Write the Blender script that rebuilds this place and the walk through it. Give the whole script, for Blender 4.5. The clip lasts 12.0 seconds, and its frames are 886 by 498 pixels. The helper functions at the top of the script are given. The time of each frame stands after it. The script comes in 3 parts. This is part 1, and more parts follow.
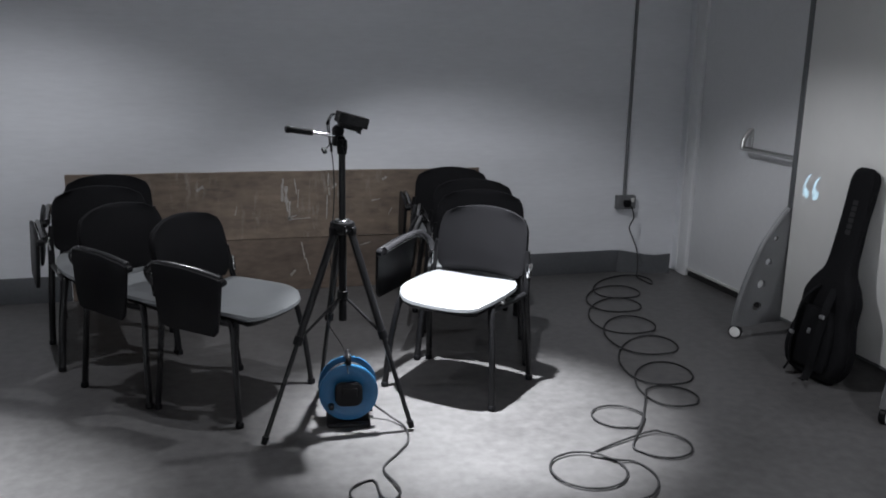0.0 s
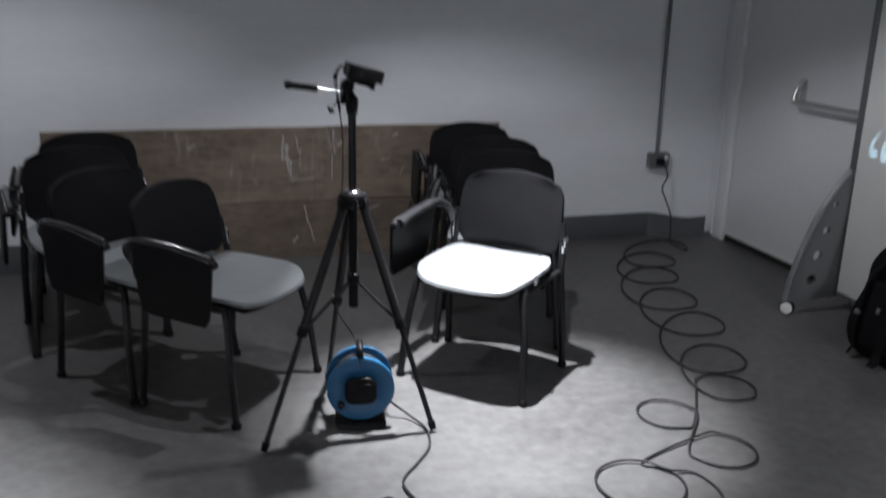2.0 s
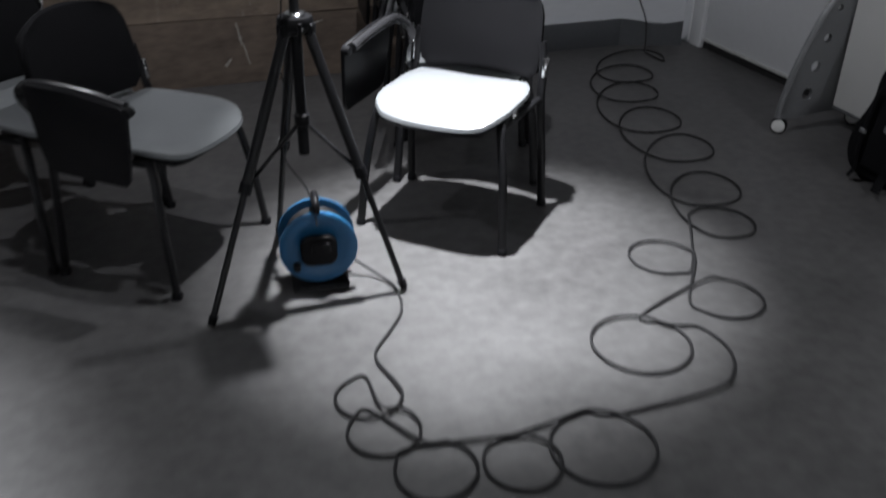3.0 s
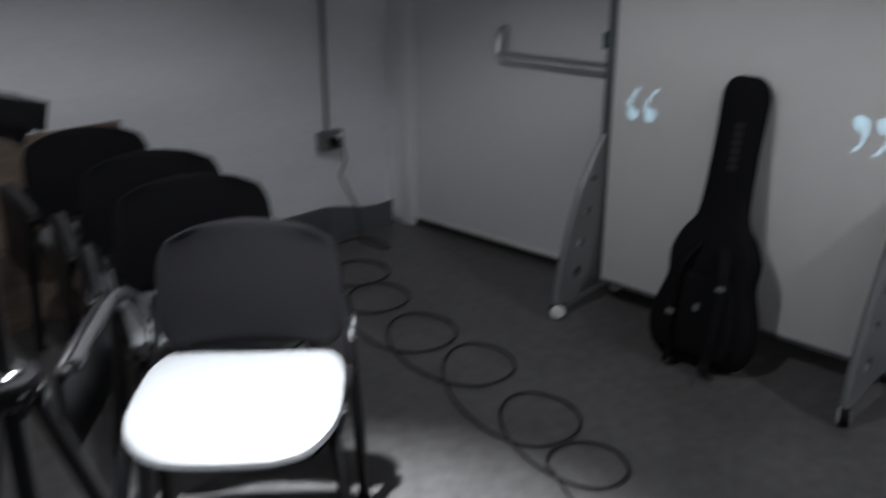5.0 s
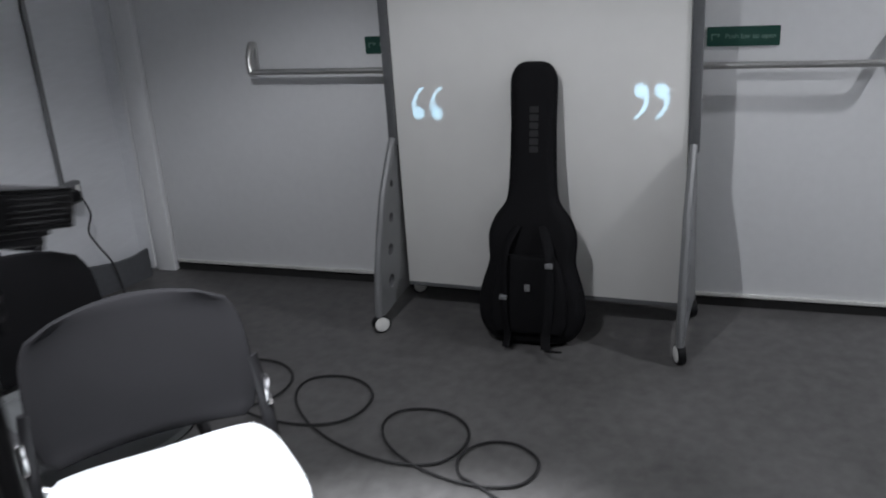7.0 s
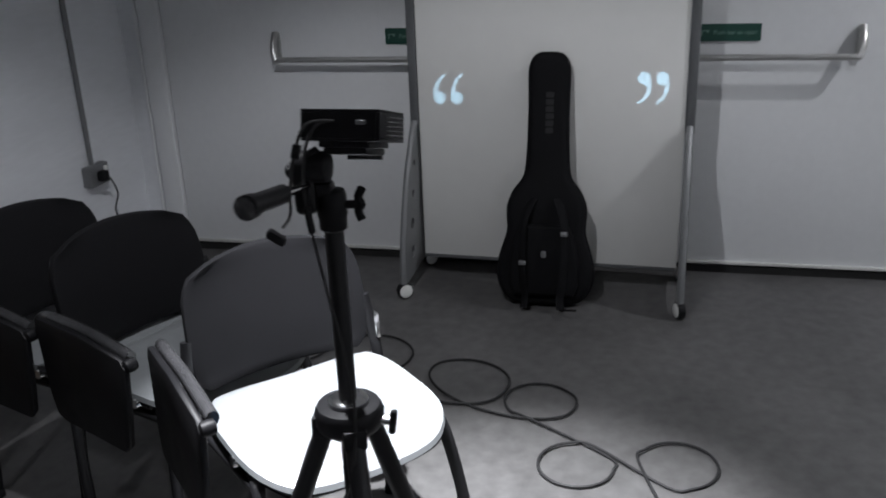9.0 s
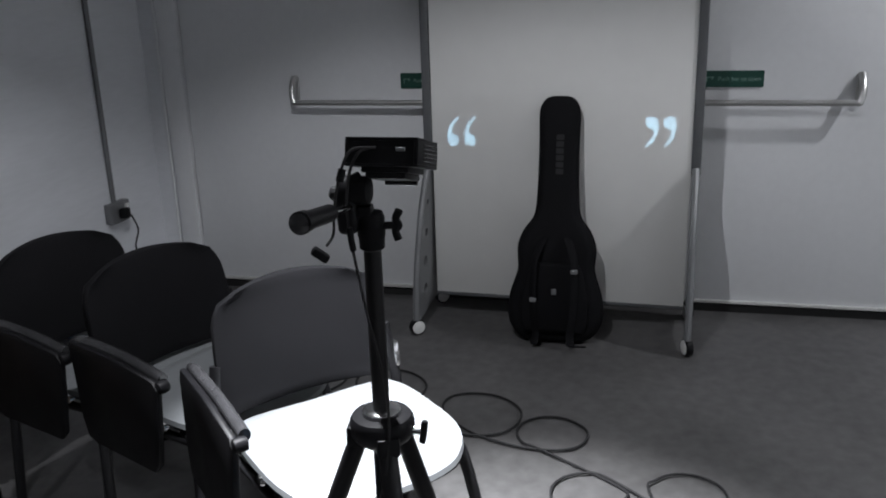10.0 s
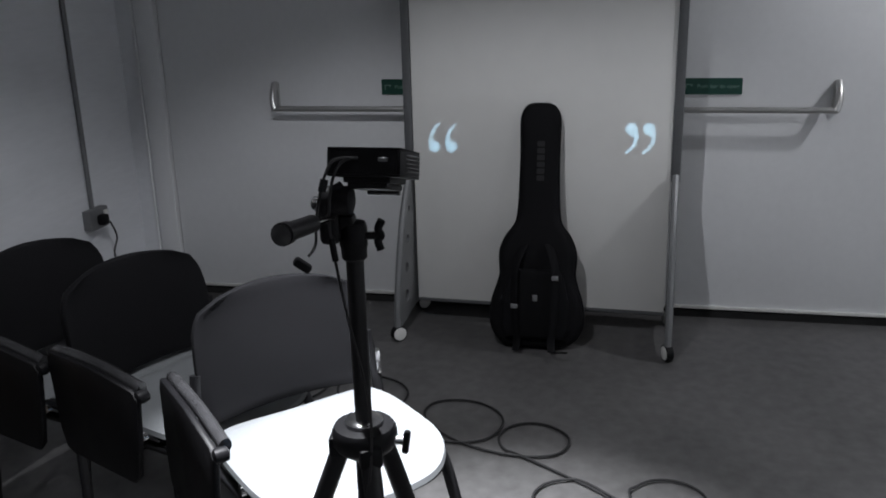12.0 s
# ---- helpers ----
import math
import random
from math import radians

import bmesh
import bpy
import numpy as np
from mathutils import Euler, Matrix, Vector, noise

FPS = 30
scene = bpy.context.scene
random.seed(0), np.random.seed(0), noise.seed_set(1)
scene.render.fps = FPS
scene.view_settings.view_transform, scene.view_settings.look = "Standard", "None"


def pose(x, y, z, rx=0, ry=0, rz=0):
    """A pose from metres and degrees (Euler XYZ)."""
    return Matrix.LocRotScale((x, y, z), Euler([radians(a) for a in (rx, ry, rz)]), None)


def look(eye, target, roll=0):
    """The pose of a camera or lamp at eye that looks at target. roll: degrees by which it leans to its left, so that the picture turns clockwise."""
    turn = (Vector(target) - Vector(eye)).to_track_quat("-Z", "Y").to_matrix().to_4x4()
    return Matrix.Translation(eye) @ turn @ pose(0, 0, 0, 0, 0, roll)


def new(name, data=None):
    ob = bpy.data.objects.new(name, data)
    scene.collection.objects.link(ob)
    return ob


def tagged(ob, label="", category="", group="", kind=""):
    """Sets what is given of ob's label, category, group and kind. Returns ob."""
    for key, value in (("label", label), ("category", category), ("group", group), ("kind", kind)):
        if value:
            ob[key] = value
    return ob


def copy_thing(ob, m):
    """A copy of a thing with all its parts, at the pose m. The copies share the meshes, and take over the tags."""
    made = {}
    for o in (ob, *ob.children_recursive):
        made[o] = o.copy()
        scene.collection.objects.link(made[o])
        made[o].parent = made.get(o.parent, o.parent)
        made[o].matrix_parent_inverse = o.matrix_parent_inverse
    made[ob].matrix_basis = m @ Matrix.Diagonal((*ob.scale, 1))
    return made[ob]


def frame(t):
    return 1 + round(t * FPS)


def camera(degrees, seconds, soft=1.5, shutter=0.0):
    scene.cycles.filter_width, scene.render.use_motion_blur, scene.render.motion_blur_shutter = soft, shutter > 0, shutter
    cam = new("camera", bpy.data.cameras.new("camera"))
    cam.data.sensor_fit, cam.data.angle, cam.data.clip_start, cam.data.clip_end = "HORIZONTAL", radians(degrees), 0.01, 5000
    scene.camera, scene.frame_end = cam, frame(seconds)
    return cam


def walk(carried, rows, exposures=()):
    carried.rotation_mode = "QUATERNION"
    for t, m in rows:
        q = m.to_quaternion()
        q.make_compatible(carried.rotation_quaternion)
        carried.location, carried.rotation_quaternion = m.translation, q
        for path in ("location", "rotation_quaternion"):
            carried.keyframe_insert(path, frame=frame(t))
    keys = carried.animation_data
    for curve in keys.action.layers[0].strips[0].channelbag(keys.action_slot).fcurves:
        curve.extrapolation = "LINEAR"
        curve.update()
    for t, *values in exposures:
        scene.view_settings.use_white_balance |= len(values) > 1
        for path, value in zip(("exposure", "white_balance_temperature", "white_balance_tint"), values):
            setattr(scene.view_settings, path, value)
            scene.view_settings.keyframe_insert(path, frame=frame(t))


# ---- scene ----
cam = camera(54.0, 12.0, soft=1.8, shutter=1.0)

PATH = [
    (0, (-3.509, -5.703, 1.619), (-2.956, -3.835, 1.164), 1.3),
    (0.5, (-3.506, -5.692, 1.624), (-2.952, -3.831, 1.144), 1.3),
    (1, (-3.553, -5.616, 1.625), (-2.903, -3.797, 1.109), 1.7),
    (1.5, (-3.54, -5.441, 1.619), (-2.888, -3.622, 1.103), 1.4),
    (2, (-3.447, -5.165, 1.6), (-2.905, -3.327, 1.027), 1.3),
    (2.5, (-3.378, -4.956, 1.549), (-2.779, -3.25, 0.694), 2.1),
    (2.7, (-3.384, -4.85, 1.541), (-2.805, -3.21, 0.555), 1.0),
    (4.3, (-3.339, -3.9, 1.574), (-2.389, -2.332, 0.776), 4.3),
    (4.5, (-3.368, -3.78, 1.581), (-2.271, -2.304, 0.795), 1.3),
    (5, (-3.334, -3.504, 1.555), (-1.952, -2.231, 0.872), 0.2),
    (5.5, (-3.266, -3.346, 1.568), (-1.708, -2.264, 0.932), -1.7),
    (6, (-3.308, -3.16, 1.525), (-1.633, -2.262, 0.903), -0.8),
    (6.5, (-3.42, -2.984, 1.513), (-1.647, -2.354, 0.837), -3.8),
    (7, (-3.527, -2.914, 1.556), (-1.754, -2.292, 0.871), -3.8),
    (7.5, (-3.678, -2.884, 1.558), (-1.964, -2.181, 0.804), -3.7),
    (9.3, (-4.064, -2.562, 1.574), (-2.225, -2.153, 0.903), -1.9),
    (9.5, (-4.094, -2.559, 1.572), (-2.247, -2.12, 0.941), -1.8),
    (10, (-4.127, -2.573, 1.567), (-2.269, -2.121, 0.981), -1.8),
    (10.5, (-4.124, -2.566, 1.559), (-2.257, -2.132, 0.988), -1.0),
    (11, (-4.121, -2.559, 1.568), (-2.255, -2.135, 0.988), -0.9),
    (11.5, (-4.12, -2.572, 1.577), (-2.252, -2.154, 0.996), -1.1),
    (12, (-4.125, -2.57, 1.575), (-2.255, -2.161, 0.998), -1.5),
]
walk(cam, [(t, look(eye, target, roll)) for t, eye, target, roll in PATH],
     [(0, 0.0), (2.0, -0.1), (2.7, -0.4), (4.3, -0.6), (4.7, -0.6), (5.5, -0.25), (6.0, -0.08), (6.5, 0.2), (7.0, 0.2), (7.7, 0.0), (9.5, -0.1), (10.7, -0.12), (11.0, -0.3), (12.0, -0.3)])

# ---- light: three ceiling downlights, the projector's beam, two added fill lamps, an unlit world ----
world = bpy.data.worlds.new("world")
scene.world = world
world.use_nodes = True
world.node_tree.nodes["Background"].inputs["Color"].default_value = (0.8, 0.9, 1.0, 1)
world.node_tree.nodes["Background"].inputs["Strength"].default_value = 0.0


def downlight_or_fill(place, target, watts, cone, blend, size, colour=(0.935, 0.95, 1.0)):
    lamp = bpy.data.lights.new("downlight_or_fill", "SPOT")
    lamp.energy, lamp.spot_size, lamp.spot_blend, lamp.shadow_soft_size, lamp.color = watts, radians(cone), blend, size, colour
    ob = new("downlight_or_fill", lamp)
    ob.matrix_world = look(place, target)
    return ob


downlight_or_fill((-2.51, -1.84, 2.75), (-2.05, -1.9, 0), 114, 110, 0.35, 0.035)
downlight_or_fill((-2.47, -1.85, 2.74), (-2.35, -2.22, 0), 1950, 42.5, 1.0, 0.03)
downlight_or_fill((-4.55, -1.35, 2.75), (-4.4, -1.25, 0), 85, 106, 0.6, 0.035)
downlight_or_fill((-4.56, -1.4, 2.74), (-4.84, -2.82, 0), 1200, 50, 1.0, 0.03)
downlight_or_fill((-0.9, -4.9, 2.75), (-0.25, -4.3, 0.8), 130, 110, 0.7, 0.04)
# unseen fill lamps, added over the far half of the room for bounce light
downlight_or_fill((-5.6, -6.6, 2.75), (-5.8, -7.0, 0), 540, 120, 0.6, 0.05)
downlight_or_fill((-2.6, -7.2, 2.75), (-2.6, -7.6, 0), 540, 110, 0.6, 0.05)

PROJECTOR = Vector((-2.856, -2.192, 1.316))
beam = bpy.data.lights.new("projector_beam", "SPOT")
beam.energy, beam.spot_size, beam.spot_blend, beam.shadow_soft_size, beam.color = 270, radians(40), 0.0, 0.0, (0.42, 0.74, 1.0)
beam_ob = new("projector_beam", beam)
beam_ob.matrix_world = look(PROJECTOR, (-0.237, -2.185, 0.91))

# ---- materials ----


def material(name, colour, rough=0.6, metal=0.0, vary=0.15, scale=6.0, fine=60.0, bump=0.15, spec=0.5, stretch=(1, 1, 1), dark=None, detail_mix=0.5, bump_scale=None):
    m = bpy.data.materials.new(name)
    m.use_nodes = True
    nt = m.node_tree
    n, l = nt.nodes, nt.links
    b = n["Principled BSDF"]
    b.inputs["Roughness"].default_value, b.inputs["Metallic"].default_value = rough, metal
    b.inputs["Specular IOR Level"].default_value = spec
    co = n.new("ShaderNodeTexCoord")
    mp = n.new("ShaderNodeMapping")
    mp.inputs["Scale"].default_value = stretch
    l.new(co.outputs["Object"], mp.inputs["Vector"])
    big, small = n.new("ShaderNodeTexNoise"), n.new("ShaderNodeTexNoise")
    for t, s, d in ((big, scale, 4.0), (small, fine, 3.0)):
        t.inputs["Scale"].default_value, t.inputs["Detail"].default_value = s, d
        l.new(mp.outputs["Vector"], t.inputs["Vector"])
    mix = n.new("ShaderNodeMix")
    mix.data_type = "FLOAT"
    mix.inputs[0].default_value = detail_mix
    l.new(big.outputs["Fac"], mix.inputs[2])
    l.new(small.outputs["Fac"], mix.inputs[3])
    ramp = n.new("ShaderNodeValToRGB")
    lo = dark or [c * (1 - vary) for c in colour]
    hi = [min(1, c * (1 + vary)) for c in colour]
    ramp.color_ramp.elements[0].position, ramp.color_ramp.elements[1].position = 0.3, 0.7
    ramp.color_ramp.elements[0].color, ramp.color_ramp.elements[1].color = (*lo, 1), (*hi, 1)
    l.new(mix.outputs[0], ramp.inputs["Fac"])
    l.new(ramp.outputs["Color"], b.inputs["Base Color"])
    rr = n.new("ShaderNodeMapRange")
    rr.inputs["To Min"].default_value, rr.inputs["To Max"].default_value = max(0.03, rough - 0.1), min(1, rough + 0.1)
    l.new(big.outputs["Fac"], rr.inputs["Value"])
    l.new(rr.outputs["Result"], b.inputs["Roughness"])
    if bump:
        bp = n.new("ShaderNodeBump")
        bp.inputs["Strength"].default_value, bp.inputs["Distance"].default_value = bump, 0.004
        l.new(mix.outputs[0], bp.inputs["Height"])
        l.new(bp.outputs["Normal"], b.inputs["Normal"])
    return m


M_WALL = material("painted_plaster", (0.695, 0.71, 0.735), 0.75, vary=0.08, scale=1.3, fine=18, bump=0.5, stretch=(0.5, 1, 2.6), detail_mix=0.35)
M_DOOR = material("painted_door", (0.70, 0.71, 0.72), 0.5, vary=0.03, scale=1.2, fine=30, bump=0.06)
M_FLOOR = material("vinyl_floor", (0.088, 0.0865, 0.0862), 0.46, vary=0.34, scale=2.3, fine=19, bump=0.07, spec=0.38, detail_mix=0.5)
M_CEIL = material("ceiling_paint", (0.72, 0.72, 0.72), 0.9, vary=0.05)
M_SKIRT = material("grey_skirting", (0.08, 0.084, 0.09), 0.55, vary=0.15, scale=5, fine=50, bump=0.1)
M_WOOD = material("worn_wood", (0.205, 0.16, 0.122), 0.75, vary=0.25, scale=2.2, fine=11, bump=0.25, stretch=(1, 1, 2.6), dark=(0.09, 0.07, 0.056), detail_mix=0.4)
nt = M_WOOD.node_tree
bsdf = nt.nodes["Principled BSDF"]
base = bsdf.inputs["Base Color"].links[0].from_socket
co = nt.nodes.new("ShaderNodeTexCoord")
masks = []
for stretch, scale, lo, hi in (((11, 1, 2.6), 1.9, 0.53, 0.68), ((3, 1, 7), 2.0, 0.55, 0.72)):
    mp, nz, rmp = nt.nodes.new("ShaderNodeMapping"), nt.nodes.new("ShaderNodeTexNoise"), nt.nodes.new("ShaderNodeMapRange")
    mp.inputs["Scale"].default_value = stretch
    nz.inputs["Scale"].default_value, nz.inputs["Detail"].default_value, nz.inputs["Roughness"].default_value = scale, 7, 0.68
    rmp.inputs["From Min"].default_value, rmp.inputs["From Max"].default_value, rmp.inputs["To Max"].default_value = lo, hi, 0.75
    nt.links.new(co.outputs["Object"], mp.inputs["Vector"])
    nt.links.new(mp.outputs["Vector"], nz.inputs["Vector"])
    nt.links.new(nz.outputs["Fac"], rmp.inputs["Value"])
    masks.append(rmp.outputs["Result"])
patch, level, both = nt.nodes.new("ShaderNodeTexNoise"), nt.nodes.new("ShaderNodeMapRange"), nt.nodes.new("ShaderNodeMath")
patch.inputs["Scale"].default_value, patch.inputs["Detail"].default_value = 1.7, 2
level.inputs["From Min"].default_value, level.inputs["From Max"].default_value = 0.46, 0.62
both.operation = "MULTIPLY"
nt.links.new(co.outputs["Object"], patch.inputs["Vector"])
nt.links.new(patch.outputs["Fac"], level.inputs["Value"])
nt.links.new(masks[0], both.inputs[0])
nt.links.new(level.outputs["Result"], both.inputs[1])
masks[0] = both.outputs[0]
for mask, tint in zip(masks, ((0.36, 0.33, 0.29, 1), (0.07, 0.055, 0.045, 1))):
    mx = nt.nodes.new("ShaderNodeMix")
    mx.data_type = "RGBA"
    nt.links.new(mask, mx.inputs[0])
    nt.links.new(base, mx.inputs[6])
    mx.inputs[7].default_value = tint
    base = mx.outputs[2]
nt.links.new(base, bsdf.inputs["Base Color"])
M_WOOD_LOW = material("dark_worn_wood", (0.14, 0.107, 0.083), 0.75, vary=0.3, scale=2.6, fine=12, bump=0.25, stretch=(1, 1, 2.6), dark=(0.075, 0.058, 0.047))
M_SCRATCH = material("scuffed_wood", (0.34, 0.325, 0.3), 0.8, vary=0.3, scale=30, fine=90)
M_BOARD = material("whiteboard_enamel", (0.7, 0.7, 0.68), 0.38, vary=0.02, scale=1.5, fine=12, bump=0.01)
M_POST = material("grey_post", (0.13, 0.135, 0.14), 0.45, metal=0.3, vary=0.1, scale=9)
M_ALU = material("grey_metal", (0.18, 0.184, 0.19), 0.45, metal=0.3, vary=0.08, scale=9, fine=120, bump=0.04)
M_STEEL = material("brushed_steel", (0.55, 0.55, 0.54), 0.32, metal=0.9, vary=0.08, scale=12, fine=140, bump=0.04)
M_STRIP = material("worn_strip", (0.62, 0.62, 0.6), 0.35, metal=0.2, vary=0.15, scale=9, fine=90)
M_CHROME = material("chrome", (0.75, 0.75, 0.75), 0.14, metal=1.0, vary=0.03, bump=0)
M_SEAT = material("grey_seat_vinyl", (0.185, 0.195, 0.202), 0.34, vary=0.07, scale=8, fine=160, bump=0.06)
M_BACK = material("charcoal_fabric", (0.0085, 0.0085, 0.0098), 0.85, vary=0.2, scale=10, fine=300, bump=0.2, spec=0.15)
M_BLACK = material("black_plastic", (0.006, 0.006, 0.007), 0.45, vary=0.2, scale=12, fine=160, bump=0.06, spec=0.16)
M_TUBE = material("black_enamel", (0.009, 0.009, 0.01), 0.33, vary=0.2, scale=12, fine=120, bump=0.03, spec=0.3)
M_ARM = material("scuffed_arm", (0.03, 0.03, 0.032), 0.2, vary=0.3, scale=12, fine=100, bump=0.05)
M_BAG = material("black_nylon", (0.0065, 0.0065, 0.0075), 0.8, vary=0.25, scale=8, fine=220, bump=0.25, spec=0.1)
M_GREYPRINT = material("grey_print", (0.0105, 0.0105, 0.012), 0.8, vary=0.1)
M_BLUE = material("blue_plastic", (0.018, 0.115, 0.25), 0.35, vary=0.1, scale=8, fine=80, bump=0.03)
M_CABLE = material("dark_cable", (0.02, 0.02, 0.021), 0.6, vary=0.15, scale=20, spec=0.25)
M_WHITE = material("white_plastic", (0.68, 0.68, 0.66), 0.4, vary=0.05, scale=12)
M_GREEN = material("green_sign", (0.008, 0.055, 0.04), 0.4, vary=0.06, scale=12)
M_TEXT = material("sign_lettering", (0.16, 0.24, 0.21), 0.5, vary=0.02)
M_GAP = material("gap_and_mask_black", (0.012, 0.012, 0.012), 0.8)

# ---- mesh tools ----


def mesh_from(bm, name, mat, smooth=True):
    bmesh.ops.recalc_face_normals(bm, faces=bm.faces)
    me = bpy.data.meshes.new(name)
    bm.to_mesh(me)
    bm.free()
    for p in me.polygons:
        p.use_smooth = smooth
    if smooth:
        me.set_sharp_from_angle(angle=radians(38))
    me.materials.append(mat)
    return me


def part(name, bm, mat, parent=None, label="", smooth=True):
    ob = new(name, mesh_from(bm, name, mat, smooth))
    if parent is not None:
        ob.parent = parent
    if label:
        ob["label"] = label
    return ob


def root(name, m, label, category, group="", kind=""):
    ob = new(name)
    ob.empty_display_size = 0.1
    ob.matrix_basis = m
    return tagged(ob, label, category, group, kind)


def box(size, place=(0, 0, 0), turn=(0, 0, 0), bevel=0.0, seg=2, bm=None):
    b2 = bmesh.new()
    bmesh.ops.create_cube(b2, size=1, matrix=Matrix.Diagonal((*size, 1)))
    if bevel:
        bmesh.ops.bevel(b2, geom=list(b2.edges), offset=bevel, segments=seg, affect="EDGES", profile=0.5)
    b2.transform(pose(*place, *turn))
    return join(bm, b2)


def join(bm, b2):
    if bm is None:
        return b2
    me = bpy.data.meshes.new("tmp")
    b2.to_mesh(me)
    b2.free()
    bm.from_mesh(me)
    bpy.data.meshes.remove(me)
    return bm


def smooth_path(points, steps=8, closed=False):
    pts = [Vector(p) for p in points]
    out = []
    n = len(pts)
    for i in range(n if closed else n - 1):
        p0 = pts[(i - 1) % n] if closed or i else pts[0]
        p1, p2 = pts[i], pts[(i + 1) % n]
        p3 = pts[(i + 2) % n] if closed or i + 2 < n else pts[-1]
        for k in range(steps):
            t = k / steps
            out.append(0.5 * ((2 * p1) + (p2 - p0) * t + (2 * p0 - 5 * p1 + 4 * p2 - p3) * t * t + (3 * p1 - p0 - 3 * p2 + p3) * t ** 3))
    if not closed:
        out.append(pts[-1])
    return out


def tube(points, radius, sides=10, bm=None, flat=1.0, taper=None):
    """A round or oval tube along a line of points, with closed ends."""
    b2 = bmesh.new()
    pts = [Vector(p) for p in points]
    rings = []
    side = None
    for i, p in enumerate(pts):
        d = (pts[min(i + 1, len(pts) - 1)] - pts[max(i - 1, 0)]).normalized()
        if side is None:
            ref = Vector((0, 0, 1)) if abs(d.z) < 0.9 else Vector((1, 0, 0))
            side = d.cross(ref).normalized()
        side = (side - d * side.dot(d)).normalized()
        up = d.cross(side)
        r = radius if taper is None else radius + (taper - radius) * i / (len(pts) - 1)
        rings.append([b2.verts.new(p + side * math.cos(a) * r + up * math.sin(a) * r * flat) for a in (2 * math.pi * k / sides for k in range(sides))])
    for a, b in zip(rings, rings[1:]):
        for k in range(sides):
            b2.faces.new((a[k], a[(k + 1) % sides], b[(k + 1) % sides], b[k]))
    b2.faces.new(rings[0][::-1])
    b2.faces.new(rings[-1])
    return join(bm, b2)


def lathe(profile, m=None, sides=28, bm=None):
    """Turns (radius, height) pairs round z, then moves by m."""
    b2 = bmesh.new()
    rings = [[b2.verts.new((r * math.cos(a), r * math.sin(a), h)) for a in (2 * math.pi * k / sides for k in range(sides))] for r, h in profile]
    for a, b in zip(rings, rings[1:]):
        for k in range(sides):
            b2.faces.new((a[k], a[(k + 1) % sides], b[(k + 1) % sides], b[k]))
    b2.faces.new(rings[0][::-1])
    b2.faces.new(rings[-1])
    if m is not None:
        b2.transform(m)
    return join(bm, b2)


def slab(outline, depth, bevel=0.0, seg=3, bm=None, m=None):
    """A flat shape (x, y pairs) made thick along z, from 0 to depth, with rounded rims."""
    b2 = bmesh.new()
    f = b2.faces.new([b2.verts.new((x, y, 0)) for x, y in outline])
    r = bmesh.ops.extrude_face_region(b2, geom=[f])
    bmesh.ops.translate(b2, verts=[v for v in r["geom"] if isinstance(v, bmesh.types.BMVert)], vec=(0, 0, depth))
    if bevel:
        rims = [e for e in b2.edges if abs(e.verts[0].co.z - e.verts[1].co.z) < 1e-6]
        bmesh.ops.bevel(b2, geom=rims, offset=bevel, segments=seg, affect="EDGES", profile=0.5)
    if m is not None:
        b2.transform(m)
    return join(bm, b2)


def rounded(w, h, r, n=6, cx=0, cy=0):
    """Outline of a rectangle with round corners."""
    out = []
    for sx, sy, a0 in ((1, 1, 0), (-1, 1, 90), (-1, -1, 180), (1, -1, 270)):
        for k in range(n + 1):
            a = radians(a0 + 90 * k / n)
            out.append((cx + sx * (w / 2 - r) + r * math.cos(a), cy + sy * (h / 2 - r) + r * math.sin(a)))
    return out


def cut_sheet(outline, holes, depth):
    """A flat sheet in x, y with holes through it, depth thick, as a bmesh."""
    cu = bpy.data.curves.new("sheet", "CURVE")
    cu.dimensions, cu.fill_mode, cu.extrude = "2D", "BOTH", depth / 2
    for ring in (outline, *holes):
        sp = cu.splines.new("POLY")
        sp.points.add(len(ring) - 1)
        for p, (x, y) in zip(sp.points, ring):
            p.co = (x, y, 0, 1)
        sp.use_cyclic_u = True
    ob = bpy.data.objects.new("sheet", cu)
    me = bpy.data.meshes.new_from_object(ob)
    bm = bmesh.new()
    bm.from_mesh(me)
    bpy.data.objects.remove(ob)
    bpy.data.curves.remove(cu)
    bpy.data.meshes.remove(me)
    return bm


def circle(cx, cy, r, n=20):
    return [(cx + r * math.cos(2 * math.pi * k / n), cy + r * math.sin(2 * math.pi * k / n)) for k in range(n)]


# ---- the room ----
X0, X1, Y0, Y1, H = -7.2, 0.0, -8.5, 0.0, 2.9


def structure(name, bm, mat, label, category, smooth=False):
    return tagged(part(name, bm, mat, None, "", smooth), label, category, kind="structure")


structure("floor", box((X1 - X0 + 0.6, Y1 - Y0 + 0.6, 0.1), ((X0 + X1) / 2, (Y0 + Y1) / 2, -0.05)), M_FLOOR, "dark grey worn vinyl floor with faint scuffs", "floor")
structure("ceiling", box((X1 - X0 + 0.6, Y1 - Y0 + 0.6, 0.1), ((X0 + X1) / 2, (Y0 + Y1) / 2, H + 0.05)), M_CEIL, "plain painted ceiling", "ceiling")
structure("wall_north", box((X1 - X0 + 0.6, 0.2, H), ((X0 + X1) / 2, 0.1, H / 2)), M_WALL, "rough white painted plaster wall", "wall")
structure("wall_south", box((X1 - X0 + 0.6, 0.2, H), ((X0 + X1) / 2, Y0 - 0.1, H / 2)), M_WALL, "plain white painted wall", "wall")
structure("wall_west", box((0.2, Y1 - Y0, H), (X0 - 0.1, (Y0 + Y1) / 2, H / 2)), M_WALL, "plain white painted wall", "wall")
